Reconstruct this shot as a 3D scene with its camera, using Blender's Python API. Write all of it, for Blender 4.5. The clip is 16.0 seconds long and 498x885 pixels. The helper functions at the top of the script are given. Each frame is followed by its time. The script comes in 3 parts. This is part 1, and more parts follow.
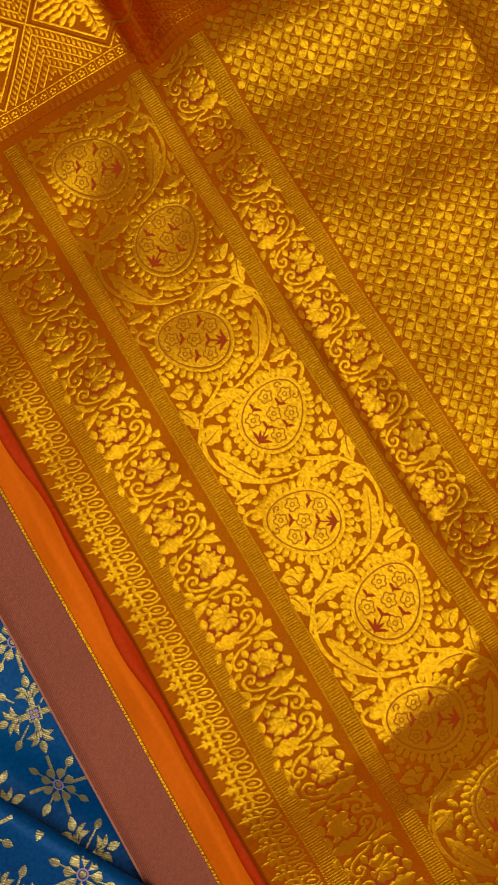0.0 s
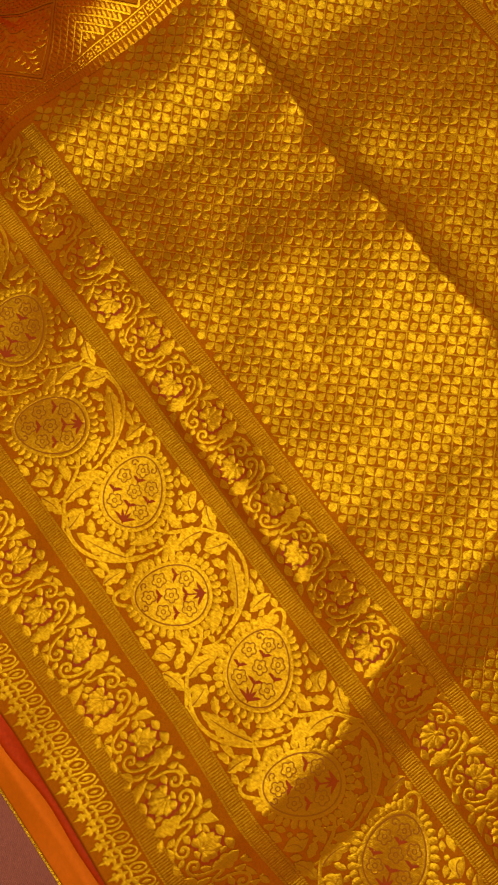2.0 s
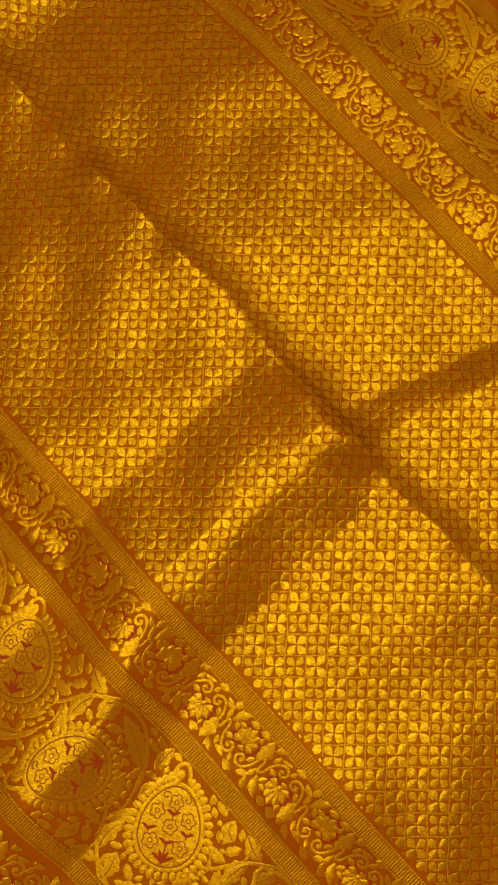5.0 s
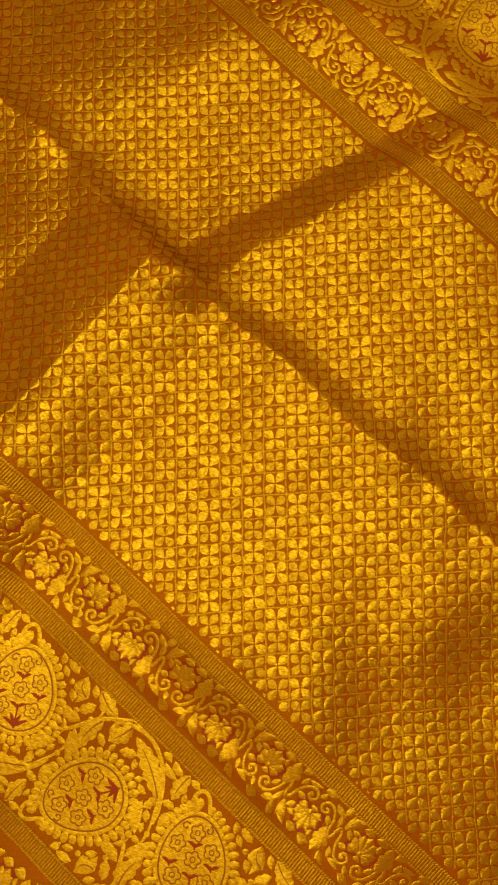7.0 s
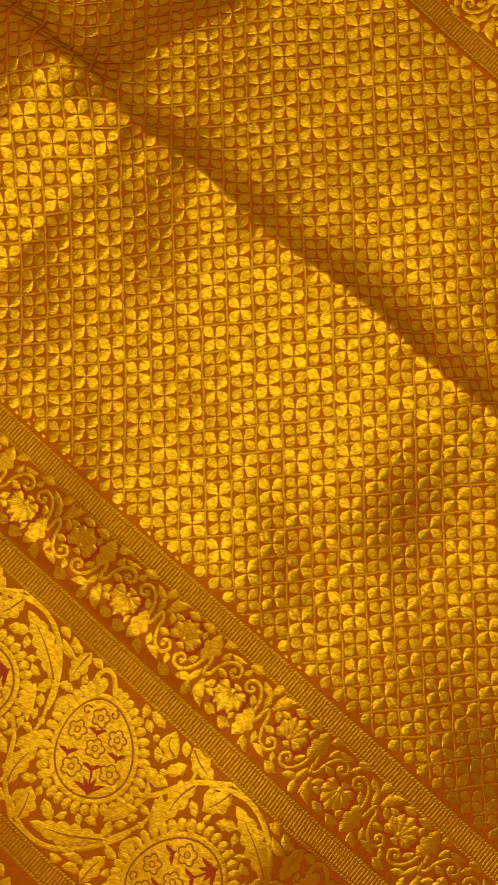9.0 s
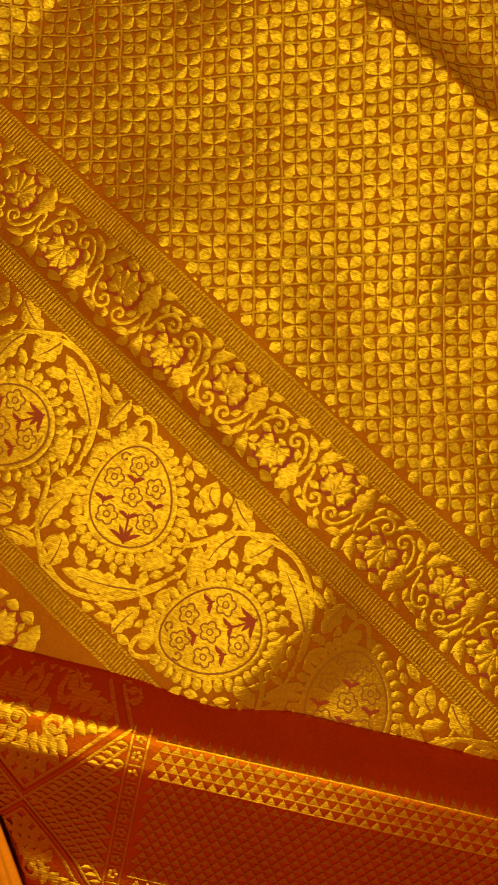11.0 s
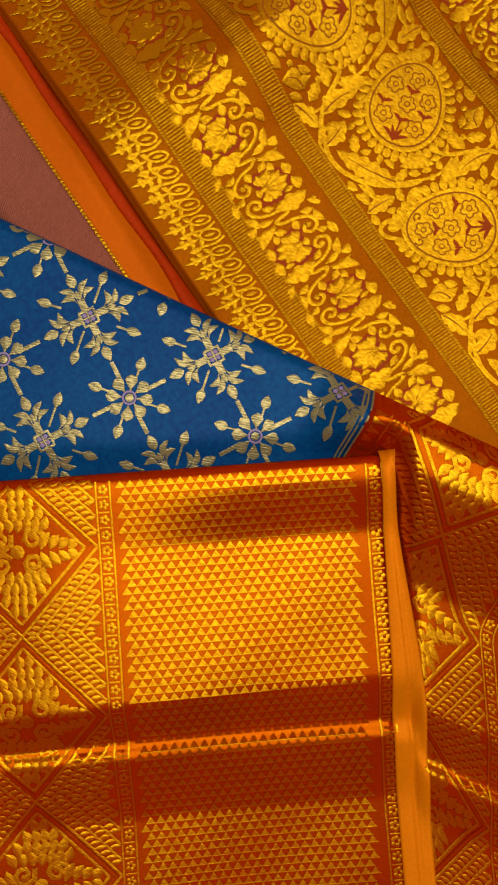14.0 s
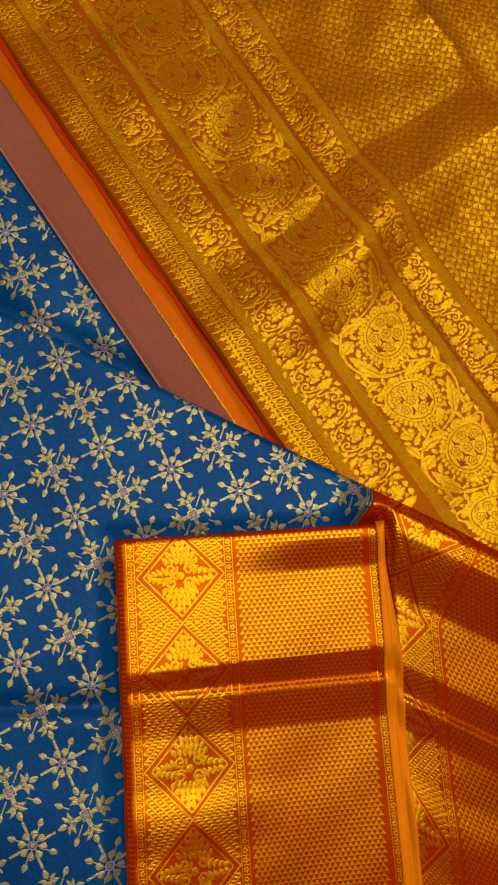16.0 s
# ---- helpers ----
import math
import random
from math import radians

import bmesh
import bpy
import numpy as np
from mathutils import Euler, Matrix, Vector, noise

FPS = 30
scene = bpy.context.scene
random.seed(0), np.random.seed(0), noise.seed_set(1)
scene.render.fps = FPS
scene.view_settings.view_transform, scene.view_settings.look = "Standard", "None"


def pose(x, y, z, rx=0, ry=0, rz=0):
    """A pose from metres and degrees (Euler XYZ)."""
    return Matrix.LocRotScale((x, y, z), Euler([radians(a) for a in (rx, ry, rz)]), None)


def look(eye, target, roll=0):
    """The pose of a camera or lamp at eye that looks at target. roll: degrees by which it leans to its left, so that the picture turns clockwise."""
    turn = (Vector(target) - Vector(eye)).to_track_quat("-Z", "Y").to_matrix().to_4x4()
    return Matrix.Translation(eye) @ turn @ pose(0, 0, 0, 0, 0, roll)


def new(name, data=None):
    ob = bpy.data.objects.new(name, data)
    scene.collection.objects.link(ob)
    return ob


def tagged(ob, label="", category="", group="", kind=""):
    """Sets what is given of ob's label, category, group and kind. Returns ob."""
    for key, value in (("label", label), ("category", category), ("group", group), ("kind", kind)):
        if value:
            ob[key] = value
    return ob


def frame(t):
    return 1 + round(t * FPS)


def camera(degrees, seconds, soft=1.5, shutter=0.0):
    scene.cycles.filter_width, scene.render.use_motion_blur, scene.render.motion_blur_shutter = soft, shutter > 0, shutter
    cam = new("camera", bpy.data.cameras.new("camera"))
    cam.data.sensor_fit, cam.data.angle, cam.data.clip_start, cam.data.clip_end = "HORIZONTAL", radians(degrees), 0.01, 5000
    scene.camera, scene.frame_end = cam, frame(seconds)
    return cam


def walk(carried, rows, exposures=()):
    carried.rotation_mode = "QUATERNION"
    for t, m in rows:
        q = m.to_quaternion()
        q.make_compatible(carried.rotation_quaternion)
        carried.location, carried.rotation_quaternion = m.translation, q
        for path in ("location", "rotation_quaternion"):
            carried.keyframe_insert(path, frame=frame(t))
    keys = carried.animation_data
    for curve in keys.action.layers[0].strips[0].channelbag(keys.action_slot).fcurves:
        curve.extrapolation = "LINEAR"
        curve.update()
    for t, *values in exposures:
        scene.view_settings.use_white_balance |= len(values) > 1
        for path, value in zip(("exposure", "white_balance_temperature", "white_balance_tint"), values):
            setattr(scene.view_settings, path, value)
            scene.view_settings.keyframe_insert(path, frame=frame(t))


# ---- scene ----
cam = camera(39.0, 16.0, soft=2.2)
PATH = [
    (0, (-0.284, -0.113, 0.451), (-0.498, -0.029, -1.536), -9.6),
    (0.5, (-0.281, -0.094, 0.453), (-0.504, -0.001, -1.532), -9.8),
    (1, (-0.279, -0.069, 0.457), (-0.509, 0.031, -1.527), -10.4),
    (1.5, (-0.274, -0.047, 0.458), (-0.519, 0.048, -1.524), -14.4),
    (2, (-0.263, -0.014, 0.458), (-0.514, 0.086, -1.523), -15.1),
    (2.5, (-0.269, 0.003, 0.471), (-0.524, 0.122, -1.509), -13.0),
    (3, (-0.262, 0.028, 0.481), (-0.519, 0.148, -1.499), -14.1),
    (3.5, (-0.244, 0.052, 0.477), (-0.492, 0.183, -1.503), -12.3),
    (4, (-0.218, 0.073, 0.471), (-0.454, 0.207, -1.511), -11.5),
    (4.5, (-0.192, 0.083, 0.461), (-0.407, 0.225, -1.522), -8.7),
    (5, (-0.161, 0.094, 0.455), (-0.358, 0.235, -1.53), -7.3),
    (5.2, (-0.15, 0.099, 0.454), (-0.335, 0.241, -1.533), -5.6),
    (7.5, (-0.017, 0.104, 0.397), (-0.146, 0.209, -1.596), -9.0),
    (8, (-0.007, 0.087, 0.372), (-0.11, 0.193, -1.622), -2.5),
    (8.5, (0.02, 0.085, 0.36), (-0.079, 0.157, -1.636), -12.7),
    (10.8, (0.103, -0.015, 0.33), (0.027, 0.103, -1.665), 10.7),
    (11, (0.106, -0.03, 0.331), (0.036, 0.064, -1.665), 6.8),
    (11.5, (0.102, -0.082, 0.342), (0.043, 0.069, -1.651), 23.3),
    (12, (0.117, -0.128, 0.339), (0.059, -0.011, -1.657), 20.1),
    (12.5, (0.12, -0.194, 0.331), (0.067, -0.115, -1.666), 14.3),
    (13, (0.1, -0.23, 0.338), (0.038, -0.165, -1.66), 7.9),
    (13.5, (0.073, -0.237, 0.344), (-0.004, -0.175, -1.653), 2.7),
    (14, (0.054, -0.259, 0.367), (-0.036, -0.178, -1.63), 7.6),
    (14.5, (0.039, -0.284, 0.454), (-0.061, -0.109, -1.535), 26.8),
    (15, (0.034, -0.314, 0.568), (-0.112, -0.065, -1.411), 26.7),
    (15.5, (0.024, -0.335, 0.613), (-0.15, -0.051, -1.359), 25.3),
    (16, (0.014, -0.357, 0.661), (-0.175, -0.032, -1.303), 26.0),
]
walk(cam, [(t, look(eye, target, roll)) for t, eye, target, roll in PATH])

# ---- light: a soft ceiling lamp over the cloth in a pale room ----
world = bpy.data.worlds.new("room_world")
scene.world = world
world.use_nodes = True
world.node_tree.nodes["Background"].inputs["Color"].default_value = (1.0, 0.85, 0.65, 1)
world.node_tree.nodes["Background"].inputs["Strength"].default_value = 0.02
lamp_data = bpy.data.lights.new("ceiling_lamp", "AREA")
lamp_data.shape, lamp_data.size, lamp_data.size_y = "RECTANGLE", 1.80, 2.4
lamp_data.energy, lamp_data.color = 57.0, (1.0, 0.89, 0.74)
lamp = new("ceiling_lamp", lamp_data)
lamp.matrix_world = look((-0.14, 0.17, 2.3), (-0.14, 0.16, 0.0))
scene.view_settings.exposure = 0.0


# ---- materials ----
def material(name, color, metallic=0.0, rough=0.5, var=0.15, scale=40.0, thread=0.0, thread_scale=600.0, bump=0.3, tilt=0.0,
             sheen=0.0, island=0.0, rough_var=0.0, second=None, spec=0.5):
    """Woven cloth: a base colour with two scales of variation and a fine thread relief."""
    m = bpy.data.materials.new(name)
    m.use_nodes = True
    nt = m.node_tree
    b = nt.nodes["Principled BSDF"]
    b.inputs["Metallic"].default_value, b.inputs["Roughness"].default_value = metallic, rough
    b.inputs["Specular IOR Level"].default_value = spec
    if sheen:
        b.inputs["Sheen Weight"].default_value = sheen
    co = nt.nodes.new("ShaderNodeTexCoord").outputs["Object"]
    big, fine = nt.nodes.new("ShaderNodeTexNoise"), nt.nodes.new("ShaderNodeTexNoise")
    big.inputs["Scale"].default_value, fine.inputs["Scale"].default_value = scale, scale * 40
    big.inputs["Detail"].default_value, fine.inputs["Detail"].default_value = 3.0, 1.0
    nt.links.new(co, big.inputs["Vector"]), nt.links.new(co, fine.inputs["Vector"])
    add = nt.nodes.new("ShaderNodeMath")
    add.operation = "ADD"
    nt.links.new(big.outputs[0], add.inputs[0]), nt.links.new(fine.outputs[0], add.inputs[1])
    last = add.outputs[0]
    if island:
        geo = nt.nodes.new("ShaderNodeNewGeometry")
        mul = nt.nodes.new("ShaderNodeMath")
        mul.operation, mul.inputs[1].default_value, mul.inputs[2].default_value = "MULTIPLY_ADD", island, 0.0
        nt.links.new(geo.outputs["Random Per Island"], mul.inputs[0]), nt.links.new(last, mul.inputs[2])
        last = mul.outputs[0]
    ramp = nt.nodes.new("ShaderNodeMapRange")
    ramp.inputs["From Min"].default_value, ramp.inputs["From Max"].default_value = 0.55, 1.45 + island
    nt.links.new(last, ramp.inputs["Value"])
    mix = nt.nodes.new("ShaderNodeMix")
    mix.data_type = "RGBA"
    lo = tuple(c * (1 - var) for c in color) if second is None else second
    hi = tuple(min(1.0, c * (1 + var)) for c in color)
    mix.inputs["A"].default_value, mix.inputs["B"].default_value = (*lo, 1), (*hi, 1)
    nt.links.new(ramp.outputs[0], mix.inputs["Factor"])
    nt.links.new(mix.outputs["Result"], b.inputs["Base Color"])
    if rough_var:
        rr = nt.nodes.new("ShaderNodeMapRange")
        rr.inputs["To Min"].default_value, rr.inputs["To Max"].default_value = rough + rough_var, rough - rough_var
        nt.links.new(ramp.outputs[0], rr.inputs["Value"]), nt.links.new(rr.outputs[0], b.inputs["Roughness"])
    if thread:
        turn = nt.nodes.new("ShaderNodeMapping")
        turn.inputs["Rotation"].default_value = (0, 0, radians(tilt))
        nt.links.new(co, turn.inputs["Vector"])
        wave = nt.nodes.new("ShaderNodeTexWave")
        wave.inputs["Scale"].default_value, wave.inputs["Distortion"].default_value = thread_scale, 1.2
        wave.inputs["Detail"].default_value = 1.0
        nt.links.new(turn.outputs[0], wave.inputs["Vector"])
        both = nt.nodes.new("ShaderNodeMath")
        both.operation, both.inputs[1].default_value = "MULTIPLY_ADD", 0.6
        nt.links.new(fine.outputs[0], both.inputs[0]), nt.links.new(wave.outputs["Fac"], both.inputs[2])
        bp = nt.nodes.new("ShaderNodeBump")
        bp.inputs["Strength"].default_value, bp.inputs["Distance"].default_value = bump, thread
        nt.links.new(both.outputs[0], bp.inputs["Height"]), nt.links.new(bp.outputs[0], b.inputs["Normal"])
    return m


def zari(name, warp, weft, share, rough, tilt=60.0, pitch=0.0009, depth=0.5, aniso=0.0, var=0.25, bump=0.25, island=0.0, along=(1, 0, 0)):
    """Brocade: a matt silk warp and glossy metal weft threads that lie side by side, pitch apart."""
    m = material(name, warp, 0.0, 0.65, var, 22, spec=0.0, island=island)
    nt = m.node_tree
    b, out = nt.nodes["Principled BSDF"], nt.nodes["Material Output"]
    co = nt.nodes.new("ShaderNodeTexCoord").outputs["Object"]
    turn, long = nt.nodes.new("ShaderNodeMapping"), nt.nodes.new("ShaderNodeMapping")
    turn.inputs["Rotation"].default_value = (0, 0, radians(tilt))
    long.vector_type, long.inputs["Rotation"].default_value = "TEXTURE", (0, 0, radians(-tilt))
    long.inputs["Scale"].default_value = (1.0, 2.4, 1.0)
    nt.links.new(co, turn.inputs["Vector"]), nt.links.new(co, long.inputs["Vector"])
    wave, stitch = nt.nodes.new("ShaderNodeTexWave"), nt.nodes.new("ShaderNodeTexNoise")
    wave.inputs["Scale"].default_value = 2 * math.pi / (20 * pitch)
    wave.inputs["Distortion"].default_value, wave.inputs["Detail"].default_value = 4.0, 2.0
    nt.links.new(turn.outputs[0], wave.inputs["Vector"])
    stitch.inputs["Scale"].default_value, stitch.inputs["Detail"].default_value = 0.9 / pitch, 2.0
    nt.links.new(long.outputs[0], stitch.inputs["Vector"])
    both = nt.nodes.new("ShaderNodeMath")
    both.operation, both.inputs[1].default_value = "MULTIPLY_ADD", 0.50
    spread = nt.nodes.new("ShaderNodeMapRange")
    spread.inputs["From Min"].default_value, spread.inputs["From Max"].default_value = 0.30, 0.70
    nt.links.new(stitch.outputs[0], spread.inputs["Value"])
    nt.links.new(wave.outputs["Fac"], both.inputs[0]), nt.links.new(spread.outputs[0], both.inputs[2])
    bp = nt.nodes.new("ShaderNodeBump")
    bp.inputs["Strength"].default_value, bp.inputs["Distance"].default_value = bump, 0.00025
    nt.links.new(both.outputs[0], bp.inputs["Height"])
    level = nt.nodes.new("ShaderNodeMapRange")
    level.inputs["From Min"].default_value, level.inputs["From Max"].default_value = 0.2, 1.3
    level.inputs["To Min"].default_value, level.inputs["To Max"].default_value = share * (1 - depth), share * (1 + depth)
    nt.links.new(both.outputs[0], level.inputs["Value"])
    gloss, mix = nt.nodes.new("ShaderNodeBsdfAnisotropic"), nt.nodes.new("ShaderNodeMixShader")
    gloss.inputs["Color"].default_value, gloss.inputs["Roughness"].default_value = (*weft, 1), rough
    gloss.inputs["Anisotropy"].default_value = aniso
    line = nt.nodes.new("ShaderNodeCombineXYZ")
    line.inputs[0].default_value, line.inputs[1].default_value, line.inputs[2].default_value = along
    nt.links.new(line.outputs[0], gloss.inputs["Tangent"])
    nt.links.new(bp.outputs[0], gloss.inputs["Normal"]), nt.links.new(bp.outputs[0], b.inputs["Normal"])
    nt.links.new(level.outputs[0], mix.inputs[0])
    nt.links.new(b.outputs[0], mix.inputs[1]), nt.links.new(gloss.outputs[0], mix.inputs[2])
    nt.links.new(mix.outputs[0], out.inputs["Surface"])
    return m


WEFT = (1.0, 0.615, 0.012)
GOLD = zari("gold_zari", (0.40, 0.126, 0.002), WEFT, 0.235, 0.32, 65, 0.0009, 0.75, 0.5)
GOLD_JAAL = zari("gold_zari_jaal", (0.36, 0.120, 0.002), WEFT, 0.25, 0.32, 65, 0.0009, 0.8, 0.5, island=0.8)
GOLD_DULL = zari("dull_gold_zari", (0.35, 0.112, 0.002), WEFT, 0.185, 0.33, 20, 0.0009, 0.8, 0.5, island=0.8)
RIB = zari("gold_rib", (0.34, 0.094, 0.002), WEFT, 0.15, 0.35, 0, 0.0007, 0.7, 0.5)
SILK = zari("orange_gold_silk", (0.32, 0.064, 0.001), (0.95, 0.42, 0.01), 0.04, 0.36, 90, 0.0007, 0.4, 0.3)
SILK_RED = zari("rust_red_silk", (0.34, 0.014, 0.0006), (0.72, 0.190, 0.002), 0.22, 0.27, 60, 0.0009, 0.25, bump=0.08)
GOLD_BORDER = zari("gold_zari_border", (0.345, 0.018, 0.0008), (1.0, 0.61, 0.010), 0.32, 0.29, 60, 0.0010, 0.5, bump=0.18)
ORANGE = material("orange_silk", (0.54, 0.105, 0.0004), 0.25, 0.48, 0.10, 10, 0.0002, 700, 0.2, 0, spec=0.05)
TAN = material("ochre_silk", (0.74, 0.195, 0.001), 0.25, 0.48, 0.12, 20, 0.0002, 700, 0.2, 0, spec=0.05)
# deep red stands for shaded orange silk in the crease below the fringe
CREASE_SHADE = material("crease_shade_red", (0.40, 0.030, 0.0006), 0.1, 0.5, 0.2, 10, 0.0002, 700, 0.2, 0, spec=0.05)
MAUVE = material("mauve_brown_silk", (0.34, 0.100, 0.062), 0.2, 0.50, 0.14, 12, 0.0005, 260, 0.8, -35, spec=0.12)
BLUE = material("peacock_blue_silk", (0.0003, 0.062, 0.196), 0.15, 0.42, 0.25, 10, 0.0002, 500, 0.2, 0, second=(0.0003, 0.028, 0.155), spec=0.08)
PALE = zari("pale_gold_zari", (0.17, 0.15, 0.085), (0.95, 0.82, 0.36), 0.18, 0.36, 45, 0.0013, 0.85, bump=0.5)
LILAC = material("lilac_thread", (0.30, 0.22, 0.42), 0.1, 0.5, 0.1, spec=0.1)
CRIMSON = material("crimson_thread", (0.31, 0.040, 0.001), 0.1, 0.5, 0.15, spec=0.08)
BROWN = material("brown_silk_outline", (0.30, 0.085, 0.001), 0.1, 0.5, 0.15, spec=0.08)
PLASTER = material("brown_wall_paint", (0.34, 0.26, 0.18), 0.0, 0.8, 0.04, 3)
BOARD = material("brown_wood_floor", (0.22, 0.13, 0.07), 0.0, 0.5, 0.3, 6)


# ---- shape of the cloths ----
def sm(a, b, t):
    t = np.clip((np.asarray(t, float) - a) / (b - a), 0, 1)
    return t * t * (3 - 2 * t)


def ramp(a, b, t):
    return 0.72 * np.clip((np.asarray(t, float) - a) / (b - a), 0, 1) + 0.28 * sm(a, b, t)


def ripple(x, y, k=1.0):
    return k * (0.0007 * np.sin(23 * x + 11 * y + 0.6) + 0.0005 * np.sin(41 * x - 29 * y + 2.0) + 0.0003 * np.sin(77 * y + 60 * x))


def pallu_height(x, y):
    x, y = np.asarray(x, float), np.asarray(y, float)
    h = ripple(x, y, 1.9) + 0.00055 * np.sin(88 * x + 1.3 + 2.0 * np.sin(9 * y)) * np.sin(37 * y + 0.4)
    # the long crease through the lattice field: a slow rise, then a drop
    yc = 0.178 + 0.003 * np.sin(17 * x) + 0.0015 * np.sin(61 * x)
    d = y - yc
    h -= 0.006 * sm(0.02, 0.08, y)
    amp = 0.0110 + 0.0015 * np.sin(29 * x)
    h += amp * np.where(d < 0, np.exp(np.minimum(d, 0) / 0.05), (1 - np.clip(d / 0.027, 0, 1)) ** 2)
    # the fold that crosses it
    low = 1 - sm(0.168, 0.186, y)
    fade = 0.35 + 0.65 * sm(-0.21, -0.12, y)
    xr = x - 0.034 * (1 - sm(-0.08, 0.03, y))
    h += 0.0140 * (ramp(-0.243, -0.182, xr) - ramp(-0.170, -0.124, xr)) * low * fade
    xs = x - 0.33 * (y - 0.24)
    h += -0.0075 * (ramp(-0.270, -0.165, xs) - ramp(-0.163, -0.136, xs)) * (1 - low)
    # a wave beside the crosswise border at the top, and the border falling away
    h += 0.0105 * (1 - sm(-0.578, -0.515, x)) * sm(-0.2, 0.02, y) + 0.004 * (1 - sm(-0.578, -0.53, x)) * (1 - sm(-0.2, 0.02, y))
    h += 0.20 * np.clip(-x - 0.598, 0, 0.2) * (1 - sm(-0.035, -0.005, y) + sm(0.06, 0.09, y) * (1 - sm(0.16, 0.18, y)))
    h += -0.018 * sm(0.60, 0.74, -x) * (0.0 + 1.0 * sm(-0.03, 0.03, y))
    h += 0.008 * np.exp(-((x + 0.665 - 0.25 * y) / 0.03) ** 2) * sm(0.0, 0.05, y)
    h += -0.009 * np.exp(-((y + 0.014 + 0.15 * (x + 0.6)) / 0.010) ** 2) * sm(0.57, 0.62, -x)
    # the pleat beside the stripe
    h += -0.0085 * sm(-0.027, -0.017, y) * (1 - sm(-0.012, 0.016, y)) * (0.55 + 0.45 * np.sin(19 * x + 1.0)) * (1 - sm(-0.12, 0.25, x) * 0.5)
    # a fold in the paisley band near the draped layer
    h += 0.008 * sm(0.10, 0.164, x) * (1 - sm(0.168, 0.205, x)) * (1 - sm(-0.05, -0.02, y))
    # a far fold across the upper bands
    h += 0.007 * sm(0.36, 0.40, y) * np.exp(-((x + 0.13) / 0.03) ** 2) - 0.012 * sm(0.375, 0.42, y)
    # crumples along the crease, and the cloth pressed down beneath the draped layer
    h += 0.0009 * np.sin(150 * x + 40 * y) * np.exp(-(d / 0.014) ** 2) + 0.0016 * np.sin(95 * x - 120 * y) * np.exp(-((x + 0.15) ** 2 + (y - 0.178) ** 2) / 0.0012)
    h -= 0.024 * sm(0.002, 0.035, (x - O2.x) * V2.x + (y - O2.y) * V2.y)
    # the turned edge
    h += -0.005 * sm(0.2203, 0.2236, -y)
    return h


O2, A2 = Vector((0.052, -0.175)), radians(30.6)
U2, V2 = Vector((math.cos(A2), math.sin(A2))), Vector((math.sin(A2), -math.cos(A2)))
O3, A3 = Vector((-0.042, -0.402)), radians(59.6)
U3, V3 = Vector((math.cos(A3), math.sin(A3))), Vector((math.sin(A3), -math.cos(A3)))


def front_height(u, v):
    """The draped layer: blue for u < 0, the red and gold border with its soft pleats for u > 0."""
    u, v = np.asarray(u, float), np.asarray(v, float)
    roll = 0.007 * np.sqrt(np.clip(1 - (1 - np.clip(v / 0.008, 0, 1)) ** 2, 0, 1))
    border = 0.022 * sm(0.0, 0.016, v) * (1 - ramp(0.031, 0.082, v))
    border = border - 0.0085 * ramp(0.136, 0.1610, v) + 0.0035 * ramp(0.1610, 0.1640, v) - 0.0070 * ramp(0.1650, 0.188, v) + 0.0040 * sm(0.188, 0.32, v)
    border = border + 0.004 * sm(0.22, 0.25, v) * (1 - sm(0.255, 0.29, v))
    blue = 0.0010 * np.sin(38 * v + 9 * u) + 0.0012 * np.sin(21 * u - 17 * v)
    blue = blue - 0.007 * np.exp(-((v - 0.278 + 0.476 * (u + 0.135)) / 0.009) ** 2) * (1 - sm(-0.13, -0.11, u))
    k = sm(-0.03, 0.01, u)
    h = 0.001 + roll + border * k + blue * (1 - k) + ripple(u, v, 0.5)
    # pressed flat beneath the folded border that lies on it
    x, y = O2.x + u * U2.x + v * V2.x - O3.x, O2.y + u * U2.y + v * V2.y - O3.y
    p, q = x * U3.x + y * U3.y, x * V3.x + y * V3.y
    cover = sm(-0.018, 0.002, q) * (1 - sm(0.240, 0.256, p))
    return h - (border * k + 0.006 + (0.006 + 0.006 * sm(0.0, 0.04, p)) * sm(0.004, 0.03, q)) * cover * sm(-0.022, 0.002, p)


def square_height(u, v):
    u, v = np.asarray(u, float), np.asarray(v, float)
    roll = 0.006 * np.sqrt(np.clip(1 - (1 - np.clip(v / 0.006, 0, 1)) ** 2, 0, 1))
    h = 0.010 + roll
    h = h - 0.0078 * ramp(0.011, 0.038, v) * sm(0.06, 0.20, u) - 0.002 * sm(0.010, 0.05, v) * (1 - sm(0.06, 0.20, u))
    tilt = 0.006 * (1 - u / 0.248)
    fold = -0.0095 * ramp(0.112 + tilt, 0.1375, v) + 0.0035 * ramp(0.1375, 0.1400, v) - 0.0075 * ramp(0.1408, 0.175, v) + 0.0030 * sm(0.175, 0.34, v)
    h = h + fold * (0.55 + 0.45 * sm(0.0, 0.10, u))
    h = h + 0.0025 * sm(0.215, 0.24, v) * (1 - sm(0.245, 0.275, v)) * (1 - sm(0.02, 0.2, u))
    h = h - 0.005 * (1 - sm(0.0, 0.006, u))
    return h + ripple(u + 1, v, 0.6)


def on_pallu(x, y):
    return x, y, pallu_height(x, y)


def on_front(u, v):
    return O2.x + u * U2.x + v * V2.x, O2.y + u * U2.y + v * V2.y, front_height(u, v)


def on_square(u, v):
    return O3.x + u * U3.x + v * V3.x, O3.y + u * U3.y + v * V3.y, square_height(u, v)


